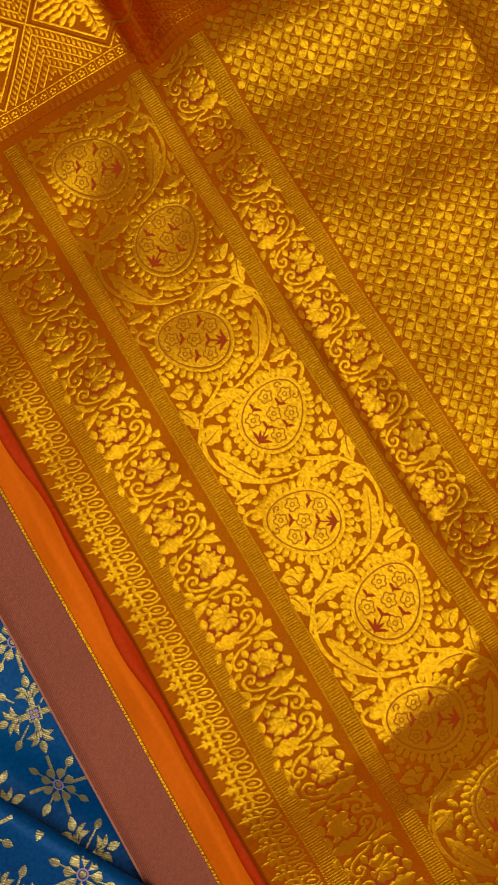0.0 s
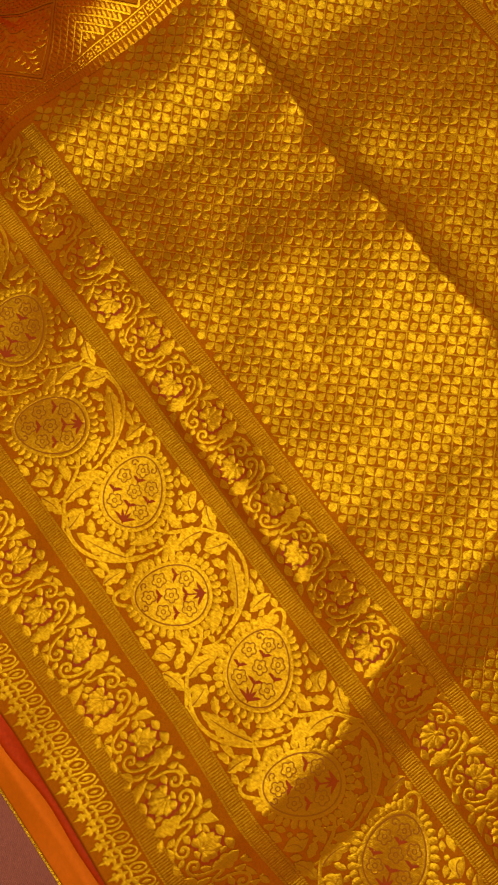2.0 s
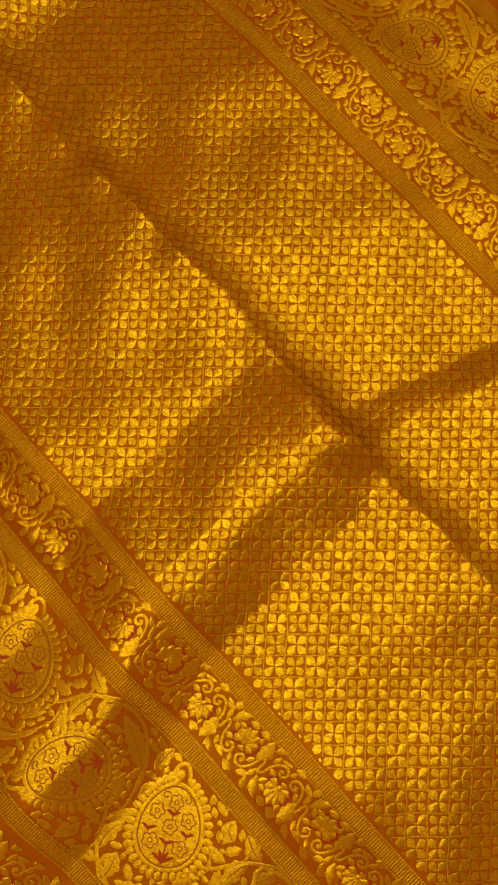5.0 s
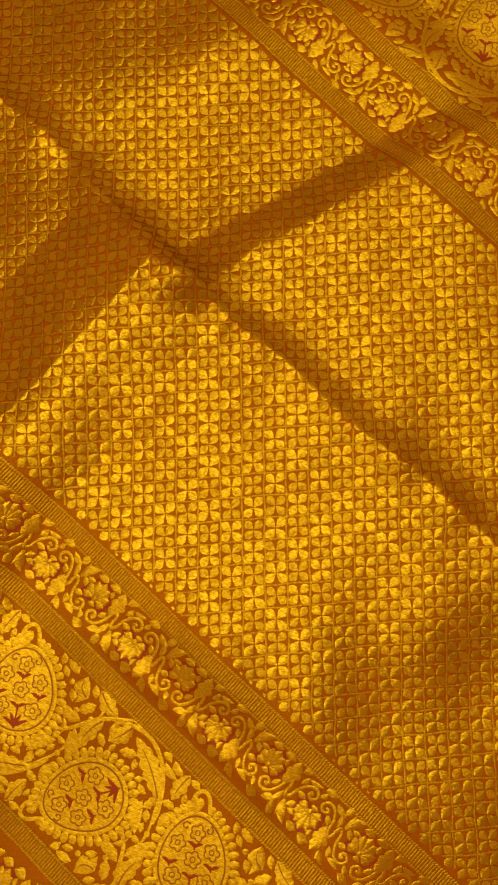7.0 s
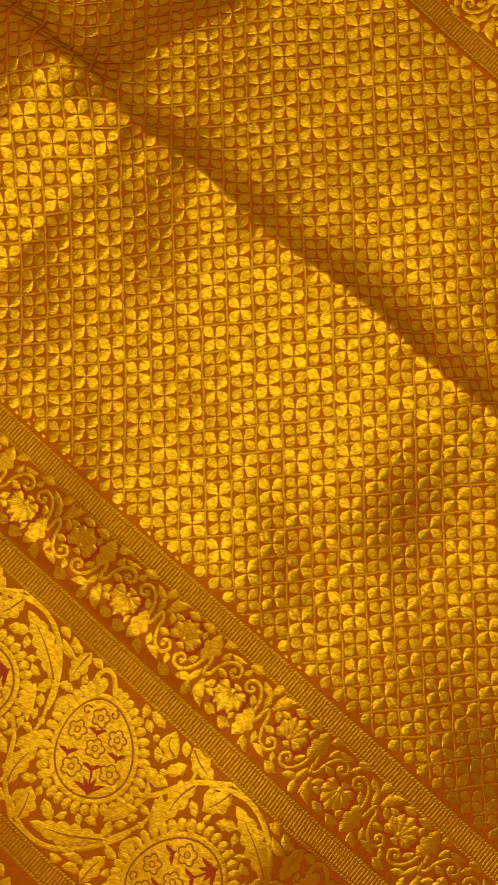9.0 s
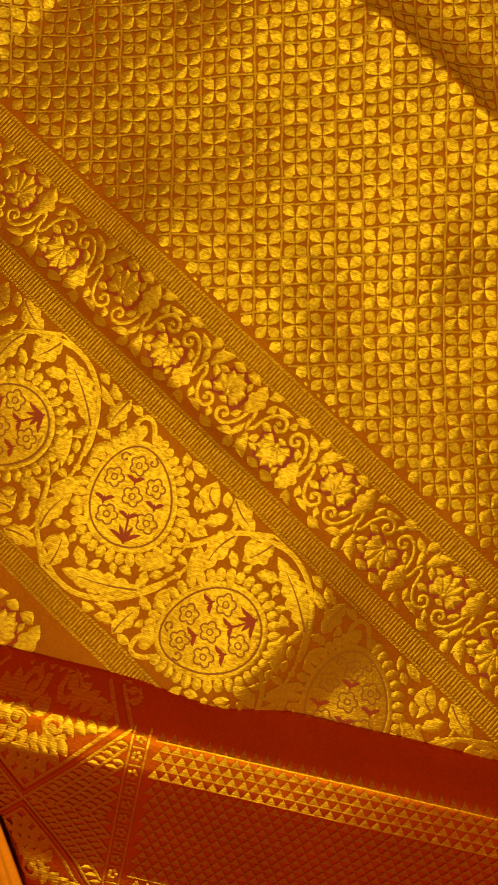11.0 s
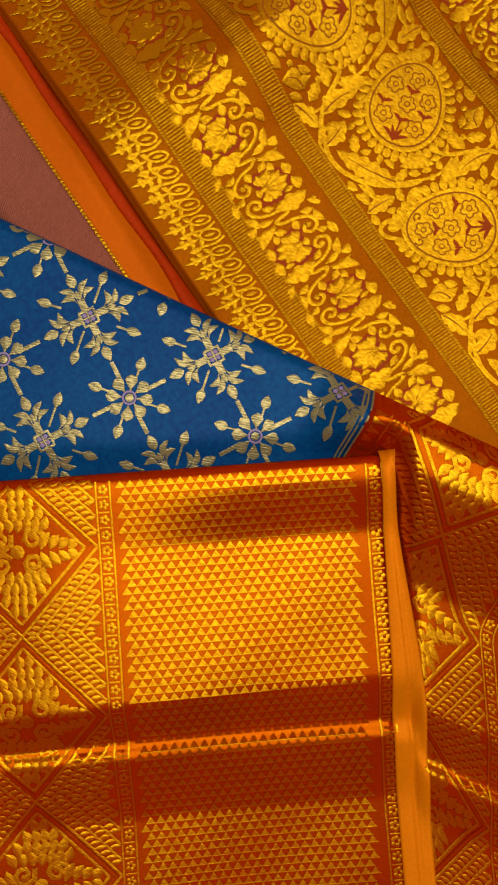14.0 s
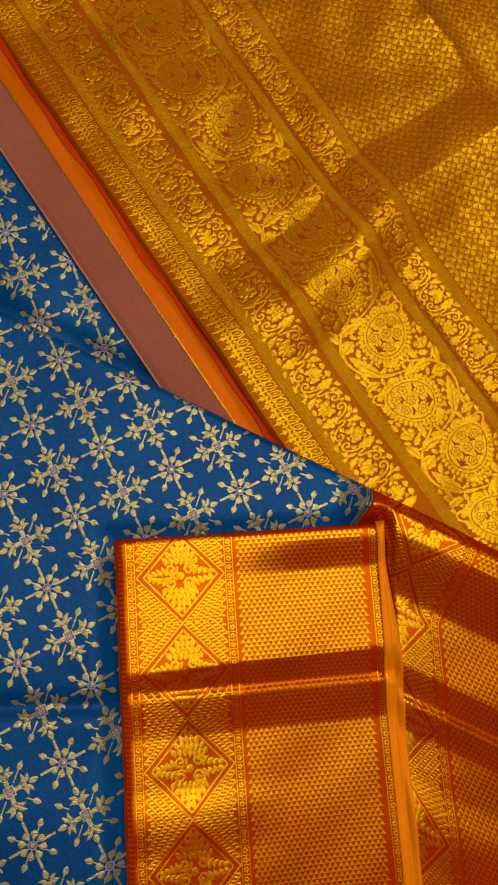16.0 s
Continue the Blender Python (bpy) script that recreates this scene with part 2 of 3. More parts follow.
# ---- mesh helpers ----
def mesh_object(name, verts, faces, mat, parent=None, label="", smooth=True):
    me = bpy.data.meshes.new(name)
    me.from_pydata([tuple(map(float, p)) for p in verts], [], faces)
    me.materials.append(mat)
    if smooth:
        me.polygons.foreach_set("use_smooth", [True] * len(me.polygons))
    me.update()
    ob = new(name, me)
    ob.parent = parent
    if label:
        ob["label"] = label
    return ob


def sheet(name, us, vs, place, mat, parent, label="", lift=0.0, keep=None, thick=0.0008):
    """A woven sheet on a grid, with a thin underside and edges."""
    uu, vv = np.meshgrid(us, vs)
    x, y, z = place(uu, vv)
    n, w = uu.size, len(us)
    top = np.stack([x, y, z + lift], -1).reshape(-1, 3)
    low = top - (0, 0, thick)
    quads = []
    for j in range(len(vs) - 1):
        for i in range(w - 1):
            if keep is None or keep((us[i] + us[i + 1]) / 2, (vs[j] + vs[j + 1]) / 2):
                a = j * w + i
                quads.append((a, a + 1, a + w + 1, a + w))
    p = top[list(quads[0][:3])]
    if np.cross(p[1] - p[0], p[2] - p[0])[2] < 0:
        quads = [q[::-1] for q in quads]
    rim = {}
    for q in quads:
        for a, b in zip(q, q[1:] + q[:1]):
            rim[(a, b)] = rim.get((a, b), 0) + 1
    edges = [e for e in rim if (e[1], e[0]) not in rim]
    faces = quads + [tuple(a + n for a in q[::-1]) for q in quads] + [(b, a, a + n, b + n) for a, b in edges]
    return mesh_object(name, np.concatenate([top, low]), faces, mat, parent, label)


class Weave:
    """Gathers raised threads and leaves in flat coordinates: x, y and a relief h."""

    def __init__(self):
        self.v, self.f = [], []

    def rows(self, rows):
        n0, k = len(self.v), len(rows[0])
        for r in rows:
            self.v.extend(r)
        for j in range(len(rows) - 1):
            for i in range(k - 1):
                a = n0 + j * k + i
                self.f.append((a, a + 1, a + k + 1, a + k))

    def ribbon(self, pts, w, h=0.0006, taper=0.0, curl=True):
        pts = [Vector(p) for p in pts]
        if curl and len(pts) > 2:
            out = []
            ext = [pts[0] * 2 - pts[1]] + pts + [pts[-1] * 2 - pts[-2]]
            for i in range(1, len(ext) - 2):
                a, b, c, d = ext[i - 1:i + 3]
                for s in range(4):
                    t = s / 4
                    out.append(0.5 * (2 * b + (c - a) * t + (2 * a - 5 * b + 4 * c - d) * t * t + (3 * b - a - 3 * c + d) * t ** 3))
            pts = out + [pts[-1]]
        else:
            out = []
            for a, b in zip(pts, pts[1:]):
                k = max(1, int((b - a).length / 0.0035))
                out += [a.lerp(b, i / k) for i in range(k)]
            pts = out + [pts[-1]]
        rows, n = [], len(pts)
        for i, p in enumerate(pts):
            d = pts[min(i + 1, n - 1)] - pts[max(i - 1, 0)]
            d = d.normalized() if d.length else Vector((1, 0))
            q = Vector((-d.y, d.x)) * w / 2 * (1 - taper * i / (n - 1))
            rows.append([(p.x - q.x, p.y - q.y, 0), (p.x, p.y, h), (p.x + q.x, p.y + q.y, 0)])
        self.rows(rows)

    def leaf(self, b, t, w, h=0.0009, bend=0.0, lobes=0, n=7, fat=0.5):
        """A leaf from base b to tip t, w wide, bent aside, with a raised rib; lobes cut its outline."""
        b, t = Vector(b), Vector(t)
        d = t - b
        q = Vector((-d.y, d.x))
        n = max(n, lobes * 3 + 1) if lobes else n
        rows = []
        for i in range(n):
            s = i / (n - 1)
            p = b + d * s + q * (bend * 4 * s * (1 - s))
            k = math.sin(math.pi * s ** (math.log(0.5) / math.log(fat))) ** 0.8 if 0 < s < 1 else 0.04
            if lobes:
                k *= 0.72 + 0.42 * (1 - abs(((s * lobes) % 1.0) * 2 - 1))
            o = q.normalized() * (w / 2 * k)
            rows.append([(p.x - o.x, p.y - o.y, 0), (p.x - o.x * 0.5, p.y - o.y * 0.5, h * 0.9), (p.x, p.y, h * 0.75),
                         (p.x + o.x * 0.5, p.y + o.y * 0.5, h * 0.9), (p.x + o.x, p.y + o.y, 0)])
        self.rows(rows)

    def disc(self, c, r, h=0.0007, n=8, ry=None, turn=0.0):
        n0 = len(self.v)
        ry = ry or r
        ca, sa = math.cos(turn), math.sin(turn)
        self.v.append((c[0], c[1], h))
        for k, e in ((0.62, h * 0.85), (1.0, 0)):
            for i in range(n):
                a = 2 * math.pi * i / n
                x, y = r * k * math.cos(a), ry * k * math.sin(a)
                self.v.append((c[0] + x * ca - y * sa, c[1] + x * sa + y * ca, e))
        for i in range(n):
            j = (i + 1) % n
            self.f.append((n0, n0 + 1 + i, n0 + 1 + j))
            self.f.append((n0 + 1 + i, n0 + 1 + n + i, n0 + 1 + n + j, n0 + 1 + j))

    def spiral(self, c, r, start, turns, w, h=0.0007):
        n = max(5, int(abs(turns) * 7))
        pts = [(c[0] + r * (1 - 0.72 * i / n) * math.cos(start + 2 * math.pi * turns * i / n),
                c[1] + r * (1 - 0.72 * i / n) * math.sin(start + 2 * math.pi * turns * i / n)) for i in range(n + 1)]
        self.ribbon(pts, w, h, 0.2, curl=False)
        self.disc(pts[-1], w * 0.8, h, 6)

    def tri(self, a, b, c, h=0.0008):
        n0 = len(self.v)
        m = ((a[0] + b[0] + c[0]) / 3, (a[1] + b[1] + c[1]) / 3)
        self.v += [(*a, 0), (*b, 0), (*c, 0), (*m, h)]
        self.f += [(n0, n0 + 1, n0 + 3), (n0 + 1, n0 + 2, n0 + 3), (n0 + 2, n0, n0 + 3)]

    def moved(self, f):
        o = Weave()
        o.v, o.f = [(*f(x, y), h) for x, y, h in self.v], list(self.f)
        return o

    def lay(self, name, place, mat, parent, label="", lift=0.0005, keep=None, smooth=True, relief=0.16):
        """Lays the threads on a cloth; what lies outside keep is left off."""
        if not self.v:
            return None
        a = np.array(self.v, float)
        faces = self.f
        if keep is not None:
            ok = keep(a[:, 0], a[:, 1])
            faces = [f for f in faces if all(ok[i] for i in f)]
        if not faces:
            return None
        used = sorted({i for f in faces for i in f})
        where = {i: j for j, i in enumerate(used)}
        a = a[used]
        x, y, z = place(a[:, 0], a[:, 1])
        pts = np.stack([x, y, z + a[:, 2] * relief + lift], -1)
        out = []
        for f in faces:
            f = tuple(where[i] for i in f)
            p = pts[list(f[:3])]
            out.append(f if np.cross(p[1] - p[0], p[2] - p[0])[2] >= 0 else f[::-1])
        return mesh_object(name, pts, out, mat, parent, label, smooth)


def thing(name, label, category, group=""):
    return tagged(new(name), label, category, group)


# ---- the room that closes the place ----
def box(name, lo, hi, mat, kind="structure"):
    (a, b, c), (d, e, f) = lo, hi
    v = [(x, y, z) for x in (a, d) for y in (b, e) for z in (c, f)]
    fs = [(0, 1, 3, 2), (4, 6, 7, 5), (0, 4, 5, 1), (2, 3, 7, 6), (0, 2, 6, 4), (1, 5, 7, 3)]
    return tagged(mesh_object(name, v, fs, mat, smooth=False), kind=kind)


box("floor", (-2.0, -2.0, -0.15), (2.0, 2.0, -0.045), BOARD)
box("ceiling", (-2.0, -2.0, 2.5), (2.0, 2.0, 2.6), PLASTER)
box("wall_west", (-2.1, -2.1, -0.15), (-2.0, 2.1, 2.6), PLASTER)
box("wall_east", (2.0, -2.1, -0.15), (2.1, 2.1, 2.6), PLASTER)
box("wall_north", (-2.0, 2.0, -0.15), (2.0, 2.1, 2.6), PLASTER)
box("wall_south", (-2.0, -2.1, -0.15), (2.0, -2.0, 2.6), PLASTER)

# ---- the gold end of the saree ----
PITCH, HALF = 0.035, 0.0688
X0, X1 = -0.86, 0.52
pallu = thing("gold_saree", "gold brocade silk saree end with paisley bands, spread and softly creased", "saree")
sheet("cloth", np.arange(X0, X1 + 0.001, 0.004), np.concatenate([np.arange(-0.2236, -0.216, 0.0008), np.arange(-0.2155, 0.164, 0.0038), np.arange(0.166, 0.206, 0.0012), np.arange(0.207, 0.56, 0.0038)]),
      on_pallu, SILK, pallu, "orange-gold silk ground")


def stripe(y0, y1, name="ribbed_stripe"):
    """A woven ladder: rungs across, a twisted cord along each side."""
    w = Weave()
    x, p = -0.588, 0.00172
    while x < X1 - 0.01:
        rung = ((0.0, 0), (0.0003, 0.0008), (0.0011, 0.0008), (0.0014, 0))
        w.rows([[(x + a, y0 + 0.0011, h), (x + a, y1 - 0.0011, h)] for a, h in rung])
        for yy in (y0, y1):
            w.rows([[(x + a - 0.0005, yy - 0.0008, h), (x + a + 0.0005, yy + 0.0008, h)] for a, h in ((0.0, 0), (0.0006, 0.0010), (0.0015, 0))])
        x += p
    w.lay(name, on_pallu, RIB, pallu, "ribbed gold stripe")["kind"] = "stuff"


for y0, y1 in ((-0.190, -0.179), (-0.134, -0.124), (-0.036, -0.0255), (0.0115, 0.0215), (0.3215, 0.3315), (0.3665, 0.377), (0.465, 0.4755)):
    stripe(y0, y1)


def paisley_unit():
    """One paisley with its beads, posy and leaves: gold, and the crimson of its posy."""
    g, r, o = Weave(), Weave(), Weave()
    ax = Vector((-0.528, 0.849))
    side = Vector((0.849, 0.528))
    c = Vector((0.0025, 0.010))

    def at(p, q):
        return tuple(c + side * (p * (1 - 6.0 * q)) + ax * q)

    # rim and beads
    rim = [at(0.0205 * math.cos(a), 0.0258 * math.sin(a)) for a in np.linspace(0, 2 * math.pi, 41)]
    g.ribbon(rim, 0.0026, 0.0009, curl=False)
    for i in range(38):
        a = 2 * math.pi * (i + 0.5) / 38
        if abs(a - math.pi / 2) > 0.22:
            k = 0.9 + 0.1 * math.sin(i * 2.4)
            g.disc(at(0.0246 * math.cos(a), 0.0300 * math.sin(a)), 0.0036 * k, 0.0011, 8, 0.0024, math.atan2(math.sin(a), math.cos(a)) + math.atan2(side.y, side.x))
    # heart at the tip
    g.ribbon([at(-0.0065, 0.0265), at(-0.0062, 0.034), at(-0.001, 0.0385), at(0.0045, 0.036), at(0.0065, 0.0275)], 0.0024, 0.0008)
    g.disc(at(-0.0012, 0.0315), 0.0024, 0.0008, 7, 0.0032, 0.6)
    # filled ground of the paisley, with the posy's outlines on it
    n0, turns = len(g.v), 32
    g.v.append((*at(0, 0), 0.0005))
    for k in (0.2, 0.4, 0.6, 0.8, 1.0):
        g.v += [(*at(0.0192 * k * math.cos(a), 0.0243 * k * math.sin(a)), 0.0005 if k < 1 else 0.0) for a in np.linspace(0, 2 * math.pi, turns, endpoint=False)]
    g.f += [(n0, n0 + 1 + i, n0 + 1 + (i + 1) % turns) for i in range(turns)]
    for k in range(4):
        m = n0 + 1 + k * turns
        g.f += [(m + i, m + turns + i, m + turns + (i + 1) % turns, m + (i + 1) % turns) for i in range(turns)]
    for p, q in ((0.0, 0.0), (-0.0105, 0.0075), (0.0105, 0.006), (-0.0095, -0.0105), (0.0085, -0.011), (0.0005, 0.0150)):
        loop = [at(p + (0.0034 + 0.0015 * abs(math.cos(2.5 * a))) * math.cos(a), q + (0.0034 + 0.0015 * abs(math.cos(2.5 * a))) * math.sin(a)) for a in np.linspace(0, 2 * math.pi, 51)]
        o.ribbon(loop, 0.0008, 0.0003, curl=False)
        o.ribbon([at(p + 0.0015 * math.cos(a), q + 0.0015 * math.sin(a)) for a in np.linspace(0, 2 * math.pi, 9)], 0.0007, 0.0003, curl=False)
    for p, q in ((0.0, 0.0085), (-0.0125, -0.0030), (0.0110, -0.0020), (0.0, -0.0090)):
        for e in (-1.0, 1.0):
            r.leaf(at(p, q - 0.0020), at(p + 0.0058 * math.sin(e), q - 0.0020 + 0.0058 * math.cos(e)), 0.0021, 0.0004, 0.14 * e)
        r.leaf(at(p, q - 0.0034), at(p, q + 0.0012), 0.0013, 0.0004)
    r.ribbon([at(0, -0.0228), at(0.0003, -0.0110)], 0.0010, 0.0003, curl=False)
    for e in (-0.95, -0.35, 0.35, 0.95):
        r.leaf(at(0, -0.0222), at(0.0088 * math.sin(e), -0.0222 + 0.0088 * math.cos(e)), 0.0021, 0.0004, 0.1 * e)
    for e, z in ((-1, 1), (1, -1)):
        o.spiral(at(0.0075 * e, 0.0175), 0.0030, 1.2 if e < 0 else 1.9, 0.8 * z, 0.0010, 0.0004)
    o.ribbon([at(0.0190 * math.cos(a), 0.0241 * math.sin(a)) for a in np.linspace(0, 2 * math.pi, 41)], 0.0009, 0.0003, curl=False)
    # vine
    g.ribbon([(-0.014, -0.036), (0.002, -0.0425), (0.016, -0.0405), (0.029, -0.031), (0.0385, -0.0165), (0.041, -0.008)], 0.0026, 0.0008)
    g.ribbon([(-0.006, -0.0435), (0.012, -0.0425), (0.028, -0.0345)], 0.0012, 0.0005)
    g.ribbon([(0.030, 0.006), (0.0385, 0.0135), (0.0475, 0.030), (0.063, 0.0430)], 0.0024, 0.0008)
    g.ribbon([(0.0345, -0.021), (0.0415, -0.006), (0.0435, 0.004), (0.0405, 0.013)], 0.0016, 0.0007)
    g.ribbon([(0.0475, 0.030), (0.046, 0.037), (0.040, 0.0415)], 0.0016, 0.0007)
    # leaves: base, tip, width, bend, lobes
    vein = []
    for b, t, wd, bend, lobes in (((0.036, -0.019), (0.002, -0.0375), 0.0115, 0.05, 6), ((0.0375, 0.003), (0.0285, -0.0135), 0.0075, -0.12, 0),
                                  ((0.041, 0.016), (0.048, -0.001), 0.0072, 0.1, 0), ((0.0405, 0.0215), (0.0265, 0.0205), 0.0075, 0.1, 2),
                                  ((0.035, 0.034), (0.0265, 0.0435), 0.0095, 0.28, 0), ((0.031, 0.027), (0.0255, 0.0375), 0.0060, -0.3, 0),
                                  ((0.0115, 0.0425), (0.0215, 0.0405), 0.0060, 0.1, 0), ((0.038, 0.0435), (0.055, 0.0385), 0.0095, -0.08, 3),
                                  ((0.0505, 0.032), (0.0500, 0.0085), 0.0100, -0.1, 3), ((0.0655, 0.041), (0.0600, 0.0245), 0.0105, 0.05, 3),
                                  ((0.0395, -0.0435), (0.0405, -0.0255), 0.0090, 0.05, 3), ((0.024, -0.0385), (0.036, -0.0355), 0.0042, 0.1, 0),
                                  ((0.0465, -0.0215), (0.0450, -0.0085), 0.0050, 0.1, 0), ((0.0560, 0.012), (0.0555, 0.0005), 0.0042, 0.1, 0),
                                  ((-0.0115, -0.0375), (-0.0065, -0.0260), 0.0050, 0.1, 0), ((0.0565, -0.0300), (0.0480, -0.0365), 0.0058, 0.1, 2),
                                  ((0.0590, 0.0175), (0.0640, 0.0105), 0.0040, 0.1, 0), ((0.0320, 0.0160), (0.0370, 0.0080), 0.0030, 0.1, 0)):
        g.leaf(b, t, wd * 1.08, 0.0010, bend, lobes)
        if wd > 0.0085:
            d = Vector(t) - Vector(b)
            q = Vector((-d.y, d.x)) * bend * 4
            vein.append([tuple(Vector(b) + d * k + q * k * (1 - k)) for k in (0.06, 0.3, 0.55, 0.8)])
    for p in ((0.0345, 0.0245), (0.0445, 0.0265), (0.0555, -0.0055), (0.0500, -0.0280), (0.0215, 0.0345), (0.0430, -0.0020)):
        g.disc(p, 0.0019, 0.0007, 6)
    for pts in vein:
        o.ribbon(pts, 0.0010, 0.0003, 0.6)
    fill_gaps(g, -0.02, 0.0688, 0.0435, HALF, 0.0, 0.0024, 0.0048, 3)
    return g, r, o


def fill_gaps(g, x0, x1, half, period_shift, zig, least, most, seed):
    """Grows small leaves into what is left bare between the motifs of a band and its mirrored neighbours."""
    rng = random.Random(seed)

    def spread(own):
        twin = own * (1, -1) + (0, -2 * zig)
        return np.concatenate([own, twin + (period_shift, 0), twin - (period_shift, 0)])

    def gap(pts):
        return np.min(np.hypot(cand[:, None, 0] - pts[None, :, 0], cand[:, None, 1] - pts[None, :, 1]), axis=1)

    own = np.array([(x, y) for x, y, h in g.v] + [tuple(np.mean([g.v[i][:2] for i in f], axis=0)) for f in g.f[::2]])
    cand = np.array([(x, y) for x in np.arange(x0, x1, 0.0013) for y in np.arange(-half + 0.002, half - 0.002, 0.0013)]) - (0, zig)
    pts = spread(own)
    pts = pts[(pts[:, 0] > x0 - 0.01) & (pts[:, 0] < x1 + 0.01)]
    d = np.full(len(cand), 1.0)
    for k in range(0, len(pts), 400):
        d = np.minimum(d, gap(pts[k:k + 400]))
    for _ in range(40):
        k = int(np.argmax(d))
        if d[k] < least:
            break
        r, c = min(d[k], most) * 0.92, cand[k]
        near = pts[np.argsort(np.hypot(*(pts - c).T))[:6]].mean(axis=0) - c
        a = math.atan2(near[1], near[0]) + math.pi / 2 + rng.uniform(-0.3, 0.3)
        t = Vector((math.cos(a), math.sin(a))) * r * 1.3
        n0 = len(g.v)
        g.leaf((c[0] - t.x, c[1] - t.y), (c[0] + t.x, c[1] + t.y), r * 1.6, 0.0009, rng.uniform(-0.15, 0.15), 2 if r > 0.0032 else 0)
        more = spread(np.array([(x, y) for x, y, h in g.v[n0:]]))
        d = np.minimum(d, gap(more))
        pts = np.concatenate([pts, more])


PAISLEY = paisley_unit()


def paisley_row(yc, first, last, flip=1):
    g, r, o = PAISLEY
    for i in range(first, last):
        s = flip * (1 if i % 2 else -1)
        at = lambda x, y, i=i, s=s: (0.001 + HALF * i + x, yc + s * y * 0.97)
        keep = lambda x, y: (x > -0.588) & (y > yc - 0.0437) & (y < yc + 0.0437)
        ob = g.moved(at).lay("paisley", on_pallu, GOLD, pallu, keep=keep)
        if ob is None:
            continue
        red = r.moved(at).lay("posy", on_pallu, CRIMSON, ob, "crimson woven posy", lift=0.0008, keep=keep)
        thin = o.moved(at).lay("flower_outline", on_pallu, BROWN, ob, "brown woven flower outlines", lift=0.0007, keep=keep)
        for p in (red, thin):
            if p:
                p["kind"] = "stuff"


def flower_unit():
    """A lobed blossom that opens upwards, two volutes beneath it, a smooth and a lobed leaf at its sides."""
    g, r = Weave(), Weave()
    for tip, wide in (((-0.0082, -0.0030), 0.0050), ((-0.0080, 0.0028), 0.0052), ((-0.0042, 0.0074), 0.0054), ((0.0004, 0.0094), 0.0054),
                      ((0.0046, 0.0070), 0.0054), ((0.0080, 0.0022), 0.0052), ((0.0078, -0.0036), 0.0048)):
        g.leaf((tip[0] * 0.12, -0.0028 + tip[1] * 0.05), tip, wide * 1.18, 0.0018, 0.0, 0, 7, 0.62)
        r.leaf((0, -0.0034), (tip[0] * 1.22, tip[1] * 1.20), wide * 1.7, 0.0002, 0.0, 0, 7, 0.66)
    g.disc((0, -0.0026), 0.0021, 0.0022, 7)
    r.disc((0, -0.0030), 0.0044, 0.0001, 10)
    for e in (-1, 1):
        g.ribbon([(e * 0.0140, -0.0020), (e * 0.0128, -0.0085), (e * 0.0092, -0.0140), (e * 0.0045, -0.0148), (e * 0.0022, -0.0112),
                  (e * 0.0046, -0.0084), (e * 0.0072, -0.0100), (e * 0.0060, -0.0124)], 0.0019, 0.0010)
        g.disc((e * 0.0056, -0.0112), 0.0011, 0.0010, 6)
        g.ribbon([(e * 0.0140, -0.0020), (e * 0.0165, 0.0005), (e * 0.0178, -0.0040)], 0.0019, 0.0009)
    g.leaf((-0.0145, 0.0015), (-0.0078, 0.0128), 0.0058, 0.0010, 0.16)
    g.leaf((-0.0158, 0.0015), (-0.0150, 0.0125), 0.0030, 0.0008, -0.1)
    g.leaf((0.0122, -0.0040), (0.0126, 0.0125), 0.0098, 0.0010, -0.08, 3)
    g.leaf((-0.0120, -0.0170), (-0.0035, -0.0185), 0.0034, 0.0008, 0.1)
    g.leaf((0.0165, -0.0150), (0.0080, -0.0185), 0.0040, 0.0008, -0.1)
    g.leaf((0.0165, -0.0070), (0.0135, -0.0160), 0.0036, 0.0008, 0.1)
    fill_gaps(g, -0.0175, 0.0175, 0.0175, PITCH, 0.004, 0.0020, 0.0034, 5)
    return g, r


FLOWER = flower_unit()


def flower_row(yc, half, first, last, off=0.0, zig=0.004, flip=1):
    g, r = FLOWER
    k = half / 0.0185
    for i in range(first, last):
        s = flip * (1 if i % 2 == 0 else -1)
        at = lambda x, y, i=i, s=s: (off + PITCH * i + x, yc + s * (zig + y * k))
        keep = lambda x, y: (x > -0.588) & (y > yc - half) & (y < yc + half)
        ob = g.moved(at).lay("flower", on_pallu, GOLD, pallu, keep=keep, relief=0.22)
        if ob:
            r.moved(at).lay("outline", on_pallu, CRIMSON, ob, "crimson outline", lift=0.0003, keep=keep)


